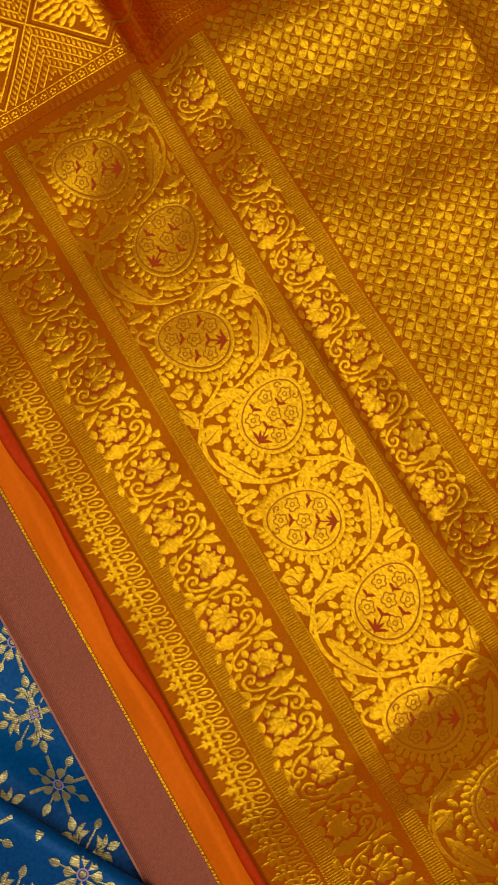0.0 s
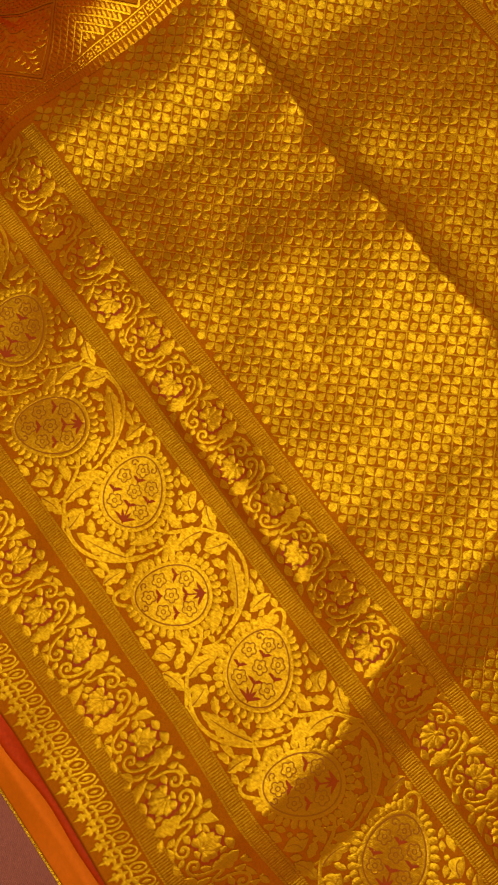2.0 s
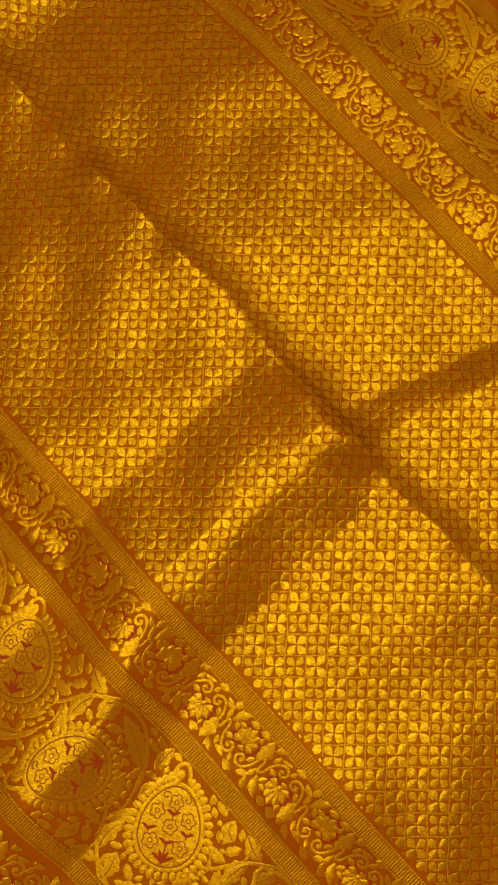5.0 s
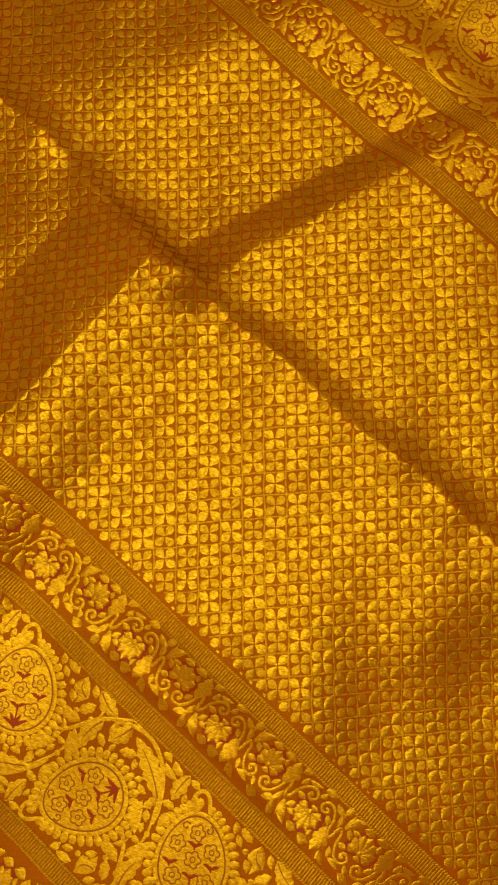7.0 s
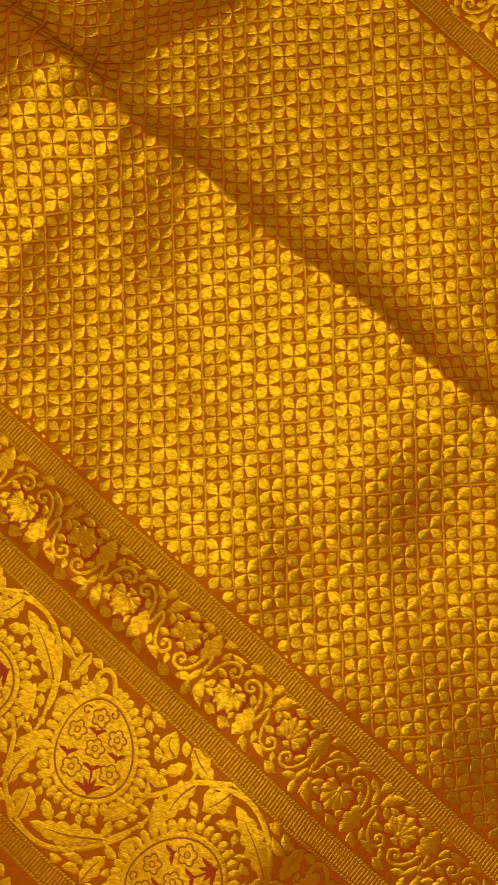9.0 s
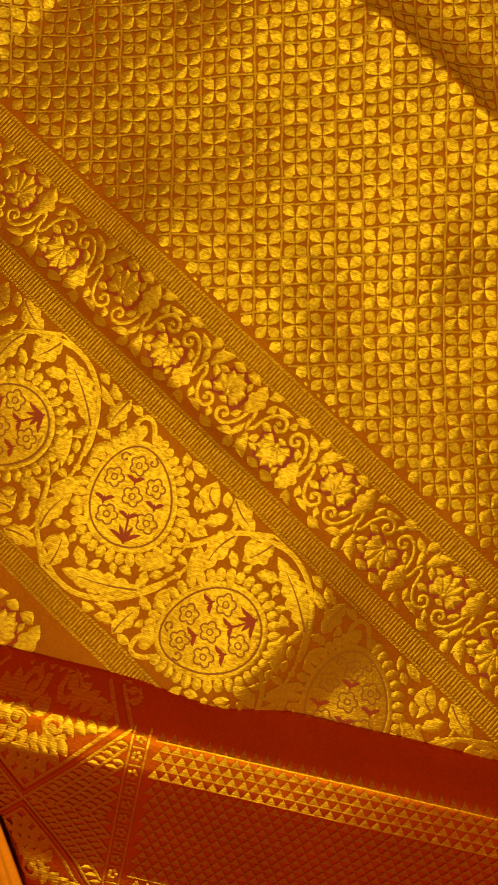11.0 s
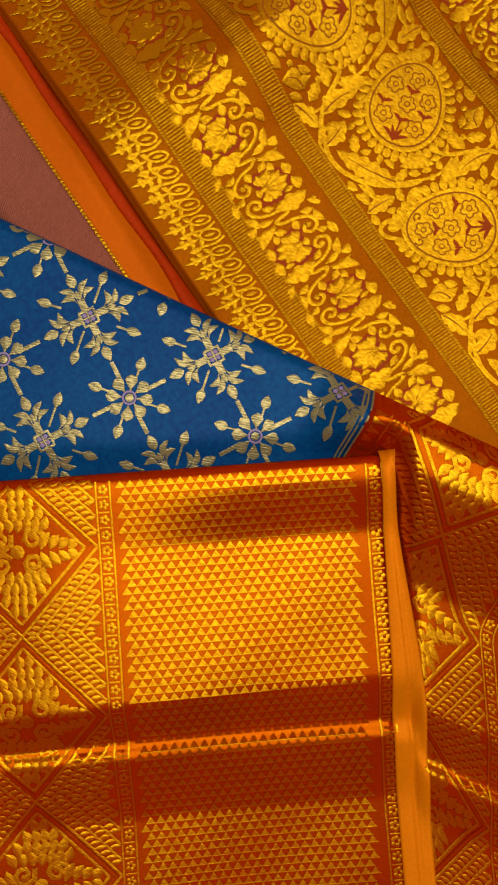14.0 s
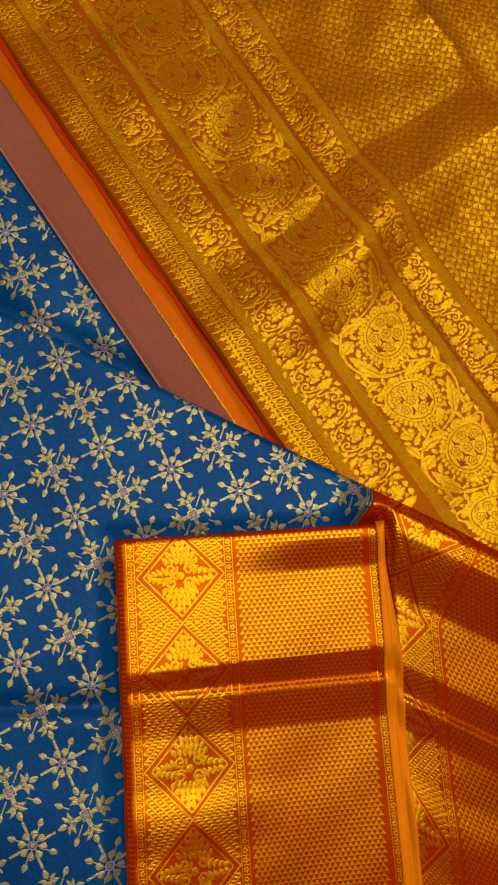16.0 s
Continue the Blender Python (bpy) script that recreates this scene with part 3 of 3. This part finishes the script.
# ---- the lattice field of small four-petalled flowers ----
def lattice_field(y0, y1, x0, x1):
    w, dull, lines = Weave(), Weave(), Weave()
    rng = random.Random(4)
    dx, dy = 0.00905, 0.00968
    ox, oy = 0.0174 - dx * round((0.0174 - x0) / dx), 0.0995 - dy * round((0.0995 - y0) / dy)
    odd = (round((0.0174 - x0) / dx) + round((0.0995 - y0) / dy)) % 2
    nx, ny = int((x1 - ox) / dx), int((y1 - oy) / dy) + 1
    for i in range(nx + 1):
        for j in range(ny + 1):
            if (i + j + odd) % 2:
                continue
            cx, cy = ox + i * dx, oy + j * dy
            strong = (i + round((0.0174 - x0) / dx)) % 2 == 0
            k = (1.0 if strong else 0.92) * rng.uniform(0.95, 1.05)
            for q in range(4):
                a = q * math.pi / 2 + rng.uniform(-0.10, 0.10)
                b = (cx + 0.0004 * math.cos(a), cy + 0.0004 * math.sin(a))
                t = (cx + 0.0079 * k * math.cos(a), cy + 0.0083 * k * math.sin(a))
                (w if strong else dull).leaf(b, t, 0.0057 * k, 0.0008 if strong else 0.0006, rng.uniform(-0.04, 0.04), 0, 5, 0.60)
    # thin threads between the flowers
    for sgn in (1, -1):
        for m in range(-ny - 2, nx + ny + 3):
            if (m + odd) % 2 == 0:
                continue
            pts = []
            for q in range(2 * ny + 3):
                px, py = ox + (m + sgn * q / 2) * dx, oy + q / 2 * dy
                if x0 <= px <= x1:
                    pts.append((px + 0.0005 * math.sin(q * math.pi / 2 + m) + rng.uniform(-0.0002, 0.0002), py))
            if len(pts) > 2:
                lines.ribbon(pts, 0.0010, 0.0007, curl=False)
    inside = lambda x, y: (y > y0 + 0.001) & (y < y1 - 0.001)
    w.lay("petals", on_pallu, GOLD_JAAL, pallu, "gold four-petalled flowers", keep=inside)["kind"] = "stuff"
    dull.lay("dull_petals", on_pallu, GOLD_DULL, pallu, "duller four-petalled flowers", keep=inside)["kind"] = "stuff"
    lines.lay("lattice_threads", on_pallu, RIB, pallu, "thin gold lattice threads", keep=inside)["kind"] = "stuff"


# ---- fringe of woven leaf tips along the edge ----
def fringe():
    p, i = 0.0098, 0
    x = -0.585
    while x < 0.10:
        g = Weave()
        g.ribbon([(x + (0.0026 + 0.0006 * (i % 2)) * math.cos(a) + 0.0016 * math.sin(a), -0.1985 + 0.0052 * math.sin(a)) for a in np.linspace(0, 2 * math.pi, 15)], 0.0013, 0.0008, curl=False)
        g.leaf((x - 0.0008, -0.2015), (x + 0.0010, -0.1955), 0.0022, 0.0009)
        g.leaf((x - 0.0010, -0.2035), (x - 0.0036, -0.2195), 0.0030, 0.0010)
        for k, wd in ((0.0, 0.0062), (0.0045, 0.0050), (0.0085, 0.0034)):
            for e in (-1, 1):
                g.leaf((x - 0.0012 - k * 0.18, -0.2040 - k), (x - 0.0012 - k * 0.18 + e * wd * 0.75, -0.2062 - k), 0.0026, 0.0009, 0.1 * e)
        g.ribbon([(x + 0.0048, -0.1925), (x + 0.0056, -0.1985), (x + 0.0036, -0.2050), (x + 0.0030, -0.2115)], 0.0015, 0.0009)
        g.leaf((x + 0.0040, -0.2060), (x + 0.0024, -0.2135), 0.0034, 0.0009)
        g.lay("leaf_tip", on_pallu, GOLD, pallu)
        x, i = x + p * (0.94 + 0.12 * (i % 2)), i + 1


# ---- the crosswise border: teeth, beads, diamonds, then rows of small pyramids ----
def border_weave(length, teeth=True, tri_to=0.235, end_col=True, v0=0.004, phase=0.0775, dv=0.083):
    """In (u, v): u runs in from the toothed edge, v along it."""
    g, darks = Weave(), []
    v = v0
    while v < length:
        if teeth:
            g.tri((0.0025, v), (0.0025, v + 0.0036), (0.0095, v + 0.0018), 0.0009)
        v += 0.0042
    lines = [0.0105, 0.0172, 0.0985, 0.1055] + ([0.2335, 0.2415] if end_col else [])
    for u in lines:
        g.ribbon([(u, v0 + k * 0.008) for k in range(int((length - v0) / 0.008))], 0.0009, 0.0006, curl=False)
    cols = [(0.0138, 0.0026), (0.1020, 0.0026)] + ([(0.2375, 0.0030)] if end_col else [])
    for u, r in cols:
        v = v0 + 0.004
        while v < length:
            for i in range(5):
                a = i * 1.2566
                g.disc((u + r * 0.62 * math.cos(a), v + r * 0.62 * math.sin(a)), r * 0.42, 0.0007, 5)
            g.ribbon([(u - r, v + 0.0038), (u + r, v + 0.0038)], 0.0008, 0.0006, curl=False)
            v += 0.0076
    # diamonds: chevrons of short bars outside, feathers and scrolls inside
    uc, hw, hv = 0.0580, 0.0395, dv / 2
    for m in range(-1, int(length / dv) + 2):
        vc = phase + m * dv - dv / 2
        vx = vc + dv / 2
        for sgn in (1, -1):
            for q in (1, -1):
                for e, off in enumerate((0.0, 0.0072, 0.0144, 0.0216, 0.0288)):
                    run = hw - off
                    g.ribbon([(uc + q * off, vx), (uc + q * hw, vx + sgn * hv * run / hw)], 0.0014, 0.0008, curl=False)
                    steps = max(2, int(run / 0.0024))
                    for k in range(steps):
                        t = (k + 0.5) / steps
                        px, pv = uc + q * (off + run * t), vx + sgn * hv * run / hw * t
                        if px * q + 0.0062 < uc * q + hw + 0.001:
                            g.leaf((px + q * 0.0010, pv), (px + q * 0.0064, pv - sgn * 0.0004), 0.0026, 0.0008, 0.0, 0, 4)
        for q in (1, -1):
            for o in (-1, 1):
                g.ribbon([(uc, vc + q * hv * 0.86), (uc + o * hw * 0.84, vc)], 0.0015, 0.0007, curl=False)
                g.spiral((uc + o * 0.0080, vc + q * 0.0060), 0.0060, 0.5 * o, 1.3 * o * q, 0.0028)
            for row in range(6):
                d = 0.0130 + row * 0.0052
                wide = (hw * 0.78) * (1 - d / (hv * 0.86)) + 0.001
                cnt = max(1, int(2 * wide / 0.0052))
                for i in range(cnt):
                    o = (i - (cnt - 1) / 2) * 0.0052 + 0.0008 * math.sin(7 * i + row)
                    if d < hv * 0.80:
                        g.leaf((uc + o * 0.75, vc + q * (d - 0.0035)), (uc + o * 1.05, vc + q * (d + 0.0040)), 0.0050, 0.0009, 0.1, 0, 5)
            for o in (-1, 1):
                for k in range(4):
                    g.leaf((uc + o * (0.0115 + 0.0045 * k), vc + q * 0.0005), (uc + o * (0.0165 + 0.0045 * k), vc + q * (0.0090 - 0.0018 * k)), 0.0052, 0.0009, 0.1 * q, 0, 5)
        g.disc((uc, vc), 0.0036, 0.0010, 8)
        dark = Weave()
        dark.ribbon([(uc, vc + hv * 0.94), (uc + hw * 0.93, vc), (uc, vc - hv * 0.94), (uc - hw * 0.93, vc), (uc, vc + hv * 0.94)], 0.0014, 0.0003, curl=False)
        darks.append(dark)
    # pyramids
    v, j = v0, 0
    while v < length:
        u = 0.1085 + (0.0025 if j % 2 else 0.0)
        n = int((tri_to - 0.006 - u) / 0.0050)
        for i in range(n):
            a = u + i * 0.0050
            g.tri((a, v + 0.0031), (a + 0.0044, v + 0.0031), (a + 0.0022, v), 0.0010)
        g.ribbon([(u, v + 0.0034), (u + n * 0.0050, v + 0.0034)] if n < 30 else [(u + i * 0.005, v + 0.0034) for i in range(n)], 0.0005, 0.0004, curl=False)
        v, j = v + 0.0038, j + 1
    return g, darks


tb, td = border_weave(0.80, phase=0.061)
tb.moved(lambda u, v: (-0.592 - u, -0.222 + v)).lay("crosswise_border", on_pallu, GOLD_BORDER, pallu, "gold woven diamond border", relief=0.2,
                                                     keep=lambda x, y: x > X0 + 0.004)
for d in td:
    d.moved(lambda u, v: (-0.592 - u, -0.222 + v)).lay("diamond_outline", on_pallu, SILK, pallu, "orange-brown diamond outline", lift=0.0008,
                                                       keep=lambda x, y: (x > X0 + 0.004) & (y > -0.222) & (y < 0.555))
lattice_field(0.0225, 0.3205, -0.588, X1 - 0.01)
for i, (yc, lo, hi, fl) in enumerate(((-0.080, -9, 5, 1), (0.421, -9, 5, -1))):
    paisley_row(yc, lo, hi, fl)
flower_row(-0.161, 0.0222, -18, 3)
flower_row(-0.0055, 0.0182, -18, 12, 0.0)
flower_row(0.349, 0.0172, -18, 12, -0.008, 0.003, -1)
fringe()

# ---- the turned selvedge: orange and mauve, with a gold line ----
strip = thing("saree_selvedge", "orange and mauve-brown silk selvedge strip with a fine gold line", "saree")


def selvedge_height(x, y):
    h = -0.0035 - 0.02 * sm(0.0, 0.03, (x - O2.x) * V2.x + (y - O2.y) * V2.y) - 0.0045 * sm(-0.2375 + 0.002 * np.sin(25 * x), -0.2235, y) + ripple(x, y, 0.6)
    return x, y, h + 0.0008 * np.sin(60 * x + 3) * sm(-0.25, -0.235, y) - 0.003 * sm(0.280, 0.289, -y)


xs = np.arange(-0.86, 0.16, 0.005)
sheet("orange_band", xs, np.arange(-0.2478, -0.2085, 0.0015), selvedge_height, ORANGE, strip, "plain orange silk")


def on_crease_shade(x, s):
    """Crease shade as a red strip; swells and narrows along the gold cloth's edge."""
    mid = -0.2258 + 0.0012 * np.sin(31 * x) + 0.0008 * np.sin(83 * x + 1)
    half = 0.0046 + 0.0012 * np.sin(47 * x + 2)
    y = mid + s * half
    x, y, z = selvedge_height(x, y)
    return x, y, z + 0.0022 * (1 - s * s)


# shade of the crease, laid in as a coloured strip
sheet("crease_shade_strip", xs, np.linspace(-1, 1, 9), on_crease_shade, CREASE_SHADE, strip, "deep red strip for the shade in the crease")
sheet("mauve_band", xs, np.arange(-0.2885, -0.2477, 0.002), selvedge_height, MAUVE, strip, "mauve-brown twill silk", lift=0.0004)
gl = Weave()
for k in range(420):
    x = -0.85 + k * 0.0024
    gl.rows([[(x, -0.2485, 0), (x + 0.0006, -0.2470, 0)], [(x + 0.0010, -0.2484, 0.0006), (x + 0.0016, -0.2471, 0.0006)], [(x + 0.002, -0.2485, 0), (x + 0.0026, -0.2470, 0)]])
gl.lay("gold_line", selvedge_height, GOLD, strip, "fine twisted gold line", lift=0.0007)
el = Weave()
el.ribbon([(-0.85 + k * 0.01, -0.2878) for k in range(100)], 0.0014, 0.0006, curl=False)
el.lay("edge_cord", selvedge_height, material("pink_cord", (0.42, 0.16, 0.10), 0.2, 0.5), strip, "pinkish edge cord", lift=0.0007)


# ---- blue brocade ----
def star_motif():
    g, c = Weave(), Weave()
    for i in range(8):
        a = i * math.pi / 4 + 0.2
        g.leaf((0.0030 * math.cos(a), 0.0030 * math.sin(a)), (0.0118 * math.cos(a), 0.0118 * math.sin(a)), 0.0062, 0.0010, 0, 0, 7, 0.70)
    g.disc((0, 0), 0.0022, 0.0009, 7)
    c.ribbon([(0.0032 * math.cos(a), 0.0032 * math.sin(a)) for a in np.linspace(0, 6.2832, 15)], 0.0010, 0.0006, curl=False)
    for i in range(4):
        a = i * math.pi / 2 + math.pi / 4
        d = (math.cos(a), math.sin(a))
        g.ribbon([(d[0] * 0.0095, d[1] * 0.0095), (d[0] * 0.0145, d[1] * 0.0145)], 0.0010, 0.0005, curl=False)
        g.leaf((d[0] * 0.0140, d[1] * 0.0140), (d[0] * 0.0215, d[1] * 0.0215), 0.0050, 0.0009, 0, 0, 6, 0.45)
        a += math.pi / 4
        d = (math.cos(a), math.sin(a))
        g.ribbon([(d[0] * 0.0095, d[1] * 0.0095), (d[0] * 0.0200, d[1] * 0.0200)], 0.0021, 0.0008, curl=False)
    return g, c


def cross_motif():
    g, c = Weave(), Weave()
    for i in range(4):
        a = i * math.pi / 2
        d, q = Vector((math.cos(a), math.sin(a))), Vector((-math.sin(a), math.cos(a)))
        P = lambda s, t: tuple(d * s + q * t)
        g.ribbon([P(0.0042, 0), P(0.0100, 0)], 0.0036, 0.0008, curl=False)
        g.leaf(P(0.0166, 0), P(0.0248, 0), 0.0050, 0.0010, 0, 0, 7, 0.42)
        g.leaf(P(0.0098, 0), P(0.0150, 0), 0.0026, 0.0009, 0, 0, 6, 0.5)
        for e in (1, -1):
            g.leaf(P(0.0098, 0.0012 * e), P(0.0182, 0.0078 * e), 0.0033, 0.0010, -0.20 * e, 0, 8, 0.62)
            g.leaf(P(0.0088, 0.0020 * e), P(0.0128, 0.0090 * e), 0.0034, 0.0010, -0.30 * e, 0, 8, 0.62)
        a += math.pi / 4
        d = (math.cos(a), math.sin(a))
        near, far = (0.0075, 0.0255) if i % 2 else (0.0145, 0.0275)
        g.ribbon([(d[0] * near, d[1] * near), (d[0] * (far - 0.0070), d[1] * (far - 0.0070))], 0.0011, 0.0006, curl=False)
        g.leaf((d[0] * (far - 0.0080), d[1] * (far - 0.0080)), (d[0] * far, d[1] * far), 0.0046, 0.0009, 0, 0, 6, 0.45)
    for x in (-0.0016, 0.0016):
        for y in (-0.0016, 0.0016):
            c.disc((x, y), 0.0013, 0.0010, 5)
    g.ribbon([(-0.0038, -0.0038), (0.0038, -0.0038), (0.0038, 0.0038), (-0.0038, 0.0038), (-0.0038, -0.0038)], 0.0014, 0.0008, curl=False)
    g.ribbon([(-0.0035, 0), (0.0035, 0)], 0.0008, 0.0008, curl=False)
    g.ribbon([(0, -0.0035), (0, 0.0035)], 0.0008, 0.0008, curl=False)
    return g, c


def brocade(parent, place, inside, to_local, origin, e1, e2, span):
    """Stars and crosses in turn on a tilted lattice."""
    kinds = (("star_flower", star_motif()), ("cross_flower", cross_motif()))
    ang = math.atan2(e1[1], e1[0])
    ca, sa = math.cos(ang), math.sin(ang)
    for i in range(-span, span + 1):
        for j in range(-span, span + 1):
            cx, cy = origin[0] + e1[0] * i + e2[0] * j, origin[1] + e1[1] * i + e2[1] * j
            lu, lv = to_local(cx, cy)
            if not inside(np.array([lu]), np.array([lv]), 0.03)[0]:
                continue
            name, (g, c) = kinds[(i + j) % 2]
            at = lambda x, y: to_local(cx + 1.03 * (x * ca - y * sa), cy + 1.03 * (x * sa + y * ca))
            k = lambda u, v: inside(u, v, 0.0)
            ob = g.moved(at).lay(name, place, PALE, parent, keep=k)
            if ob:
                c.moved(at).lay("centre", place, LILAC, ob, "lilac thread centre", lift=0.0008, keep=k)


back = thing("blue_saree", "peacock blue silk brocade saree with pale gold woven flowers", "saree")


def on_back(x, y):
    edge = (x - O2.x) * V2.x + (y - O2.y) * V2.y
    return x, y, -0.013 - 0.010 * np.exp(-((edge + 0.004) / 0.016) ** 2) + ripple(x, y, 1.2) + 0.004 * np.exp(-((y + 0.335 + 0.3 * (x + 0.35)) / 0.03) ** 2)


sheet("cloth", np.arange(-0.86, 0.10, 0.006), np.arange(-0.62, -0.26, 0.006), on_back, BLUE, back, "peacock blue silk ground")
brocade(back, on_back, lambda u, v, m: (u > -0.74 - m) & (u < -0.02) & (v < -0.29 + m) & (v > -0.56 - m), lambda x, y: (x, y),
        (-0.265, -0.349), (0.0465, -0.010), (0.010, 0.048), 14)

front = thing("draped_saree", "draped saree: blue brocade with a rust red and gold pleated border", "saree")
fine = np.concatenate([np.array([0, 0.0004, 0.001, 0.002, 0.0032, 0.005, 0.007]), np.arange(0.009, 0.46, 0.003)])
sheet("blue_cloth", np.arange(-0.62, 0.0001, 0.005), fine, on_front, BLUE, front, "peacock blue silk ground")
sheet("border_cloth", np.arange(0.0, 0.46, 0.005), fine, on_front, SILK_RED, front, "rust red silk border ground")


def front_local(x, y):
    dx, dy = x - O2.x, y - O2.y
    return dx * U2.x + dy * U2.y, dx * V2.x + dy * V2.y


brocade(front, on_front, lambda u, v, m: (u < -0.002 + m) & (u > -0.60 - m) & (v > 0.001 - m) & (v < 0.44 + m), front_local,
        (-0.068, -0.324), (0.0465, -0.006), (0.006, 0.048), 13)
for u in (-0.0045, -0.0025, 0.0):
    ed = Weave()
    ed.ribbon([(u, 0.001 + k * 0.006) for k in range(60)], 0.0010, 0.0006, curl=False)
    ed.lay("edge_line", on_front, PALE, front, "pale gold edge line")


def slanted(u, v):
    return u + 0.55 * max(0.0, v - 0.09), v


def bare_front(u, v):
    """What the folded border leaves open of the draped one."""
    x, y = O2.x + u * U2.x + v * V2.x - O3.x, O2.y + u * U2.y + v * V2.y - O3.y
    p, q = x * U3.x + y * U3.y, x * V3.x + y * V3.y
    return (u > 0) & (u < 0.45) & (v > 0.001) & ((p > 0.236) | (q < 0.004))


fb, fd = border_weave(0.44, tri_to=0.45, end_col=False, phase=0.0545, v0=0.012)
fb = fb.moved(slanted)
for d in fd:
    d.moved(slanted).lay("diamond_outline", on_front, SILK_RED, front, "rust red diamond outline", lift=0.0008, keep=bare_front)
fb.lay("woven_border", on_front, GOLD_BORDER, front, "gold woven diamonds and pyramids", relief=0.12, keep=bare_front)

# ---- the folded border lying on top ----
square = thing("folded_saree_border", "folded rust red and gold saree border with orange selvedge", "saree")
us = np.concatenate([np.array([0, 0.0006, 0.0015, 0.003, 0.0045, 0.006]), np.arange(0.009, 0.2445, 0.004)])
sheet("cloth", us, np.concatenate([np.array([0, 0.0004, 0.001, 0.002, 0.0035, 0.005]), np.arange(0.007, 0.50, 0.003)]), on_square, SILK_RED, square,
      "rust red silk border ground", thick=0.0015)
sb, sd = border_weave(0.49)
for d in sd:
    d.lay("diamond_outline", on_square, SILK_RED, square, "rust red diamond outline", lift=0.0008, keep=lambda u, v: (u > 0.001) & (u < 0.243) & (v > 0.0005) & (v < 0.488))
sb.lay("woven_border", on_square, GOLD_BORDER, square, "gold woven diamonds and pyramids", relief=0.12, keep=lambda u, v: (u > 0.001) & (u < 0.243) & (v > 0.0005))


def on_strip(s, v):
    """A folded ribbon along the border's side; s runs 0 to 1 across it."""
    lo = 0.2412 - 0.0015 * sm(0.03, 0.13, v)
    wd = 0.0068 + 0.0092 * sm(0.02, 0.13, v)
    u = lo + s * wd
    x, y, z = on_square(u, v)
    dx, dy = x - O2.x, y - O2.y
    z = np.maximum(z, front_height(dx * U2.x + dy * U2.y, dx * V2.x + dy * V2.y))
    return x, y, z + 0.0012 + 0.0010 * np.sin(math.pi * np.clip(s, 0, 1)) - 0.0010 * np.exp(-((s - 0.55) / 0.05) ** 2) * sm(0.03, 0.08, v)


sheet("orange_selvedge", np.linspace(0, 1, 15), np.arange(-0.002, 0.50, 0.005), on_strip, TAN, square, "folded plain ochre orange selvedge")
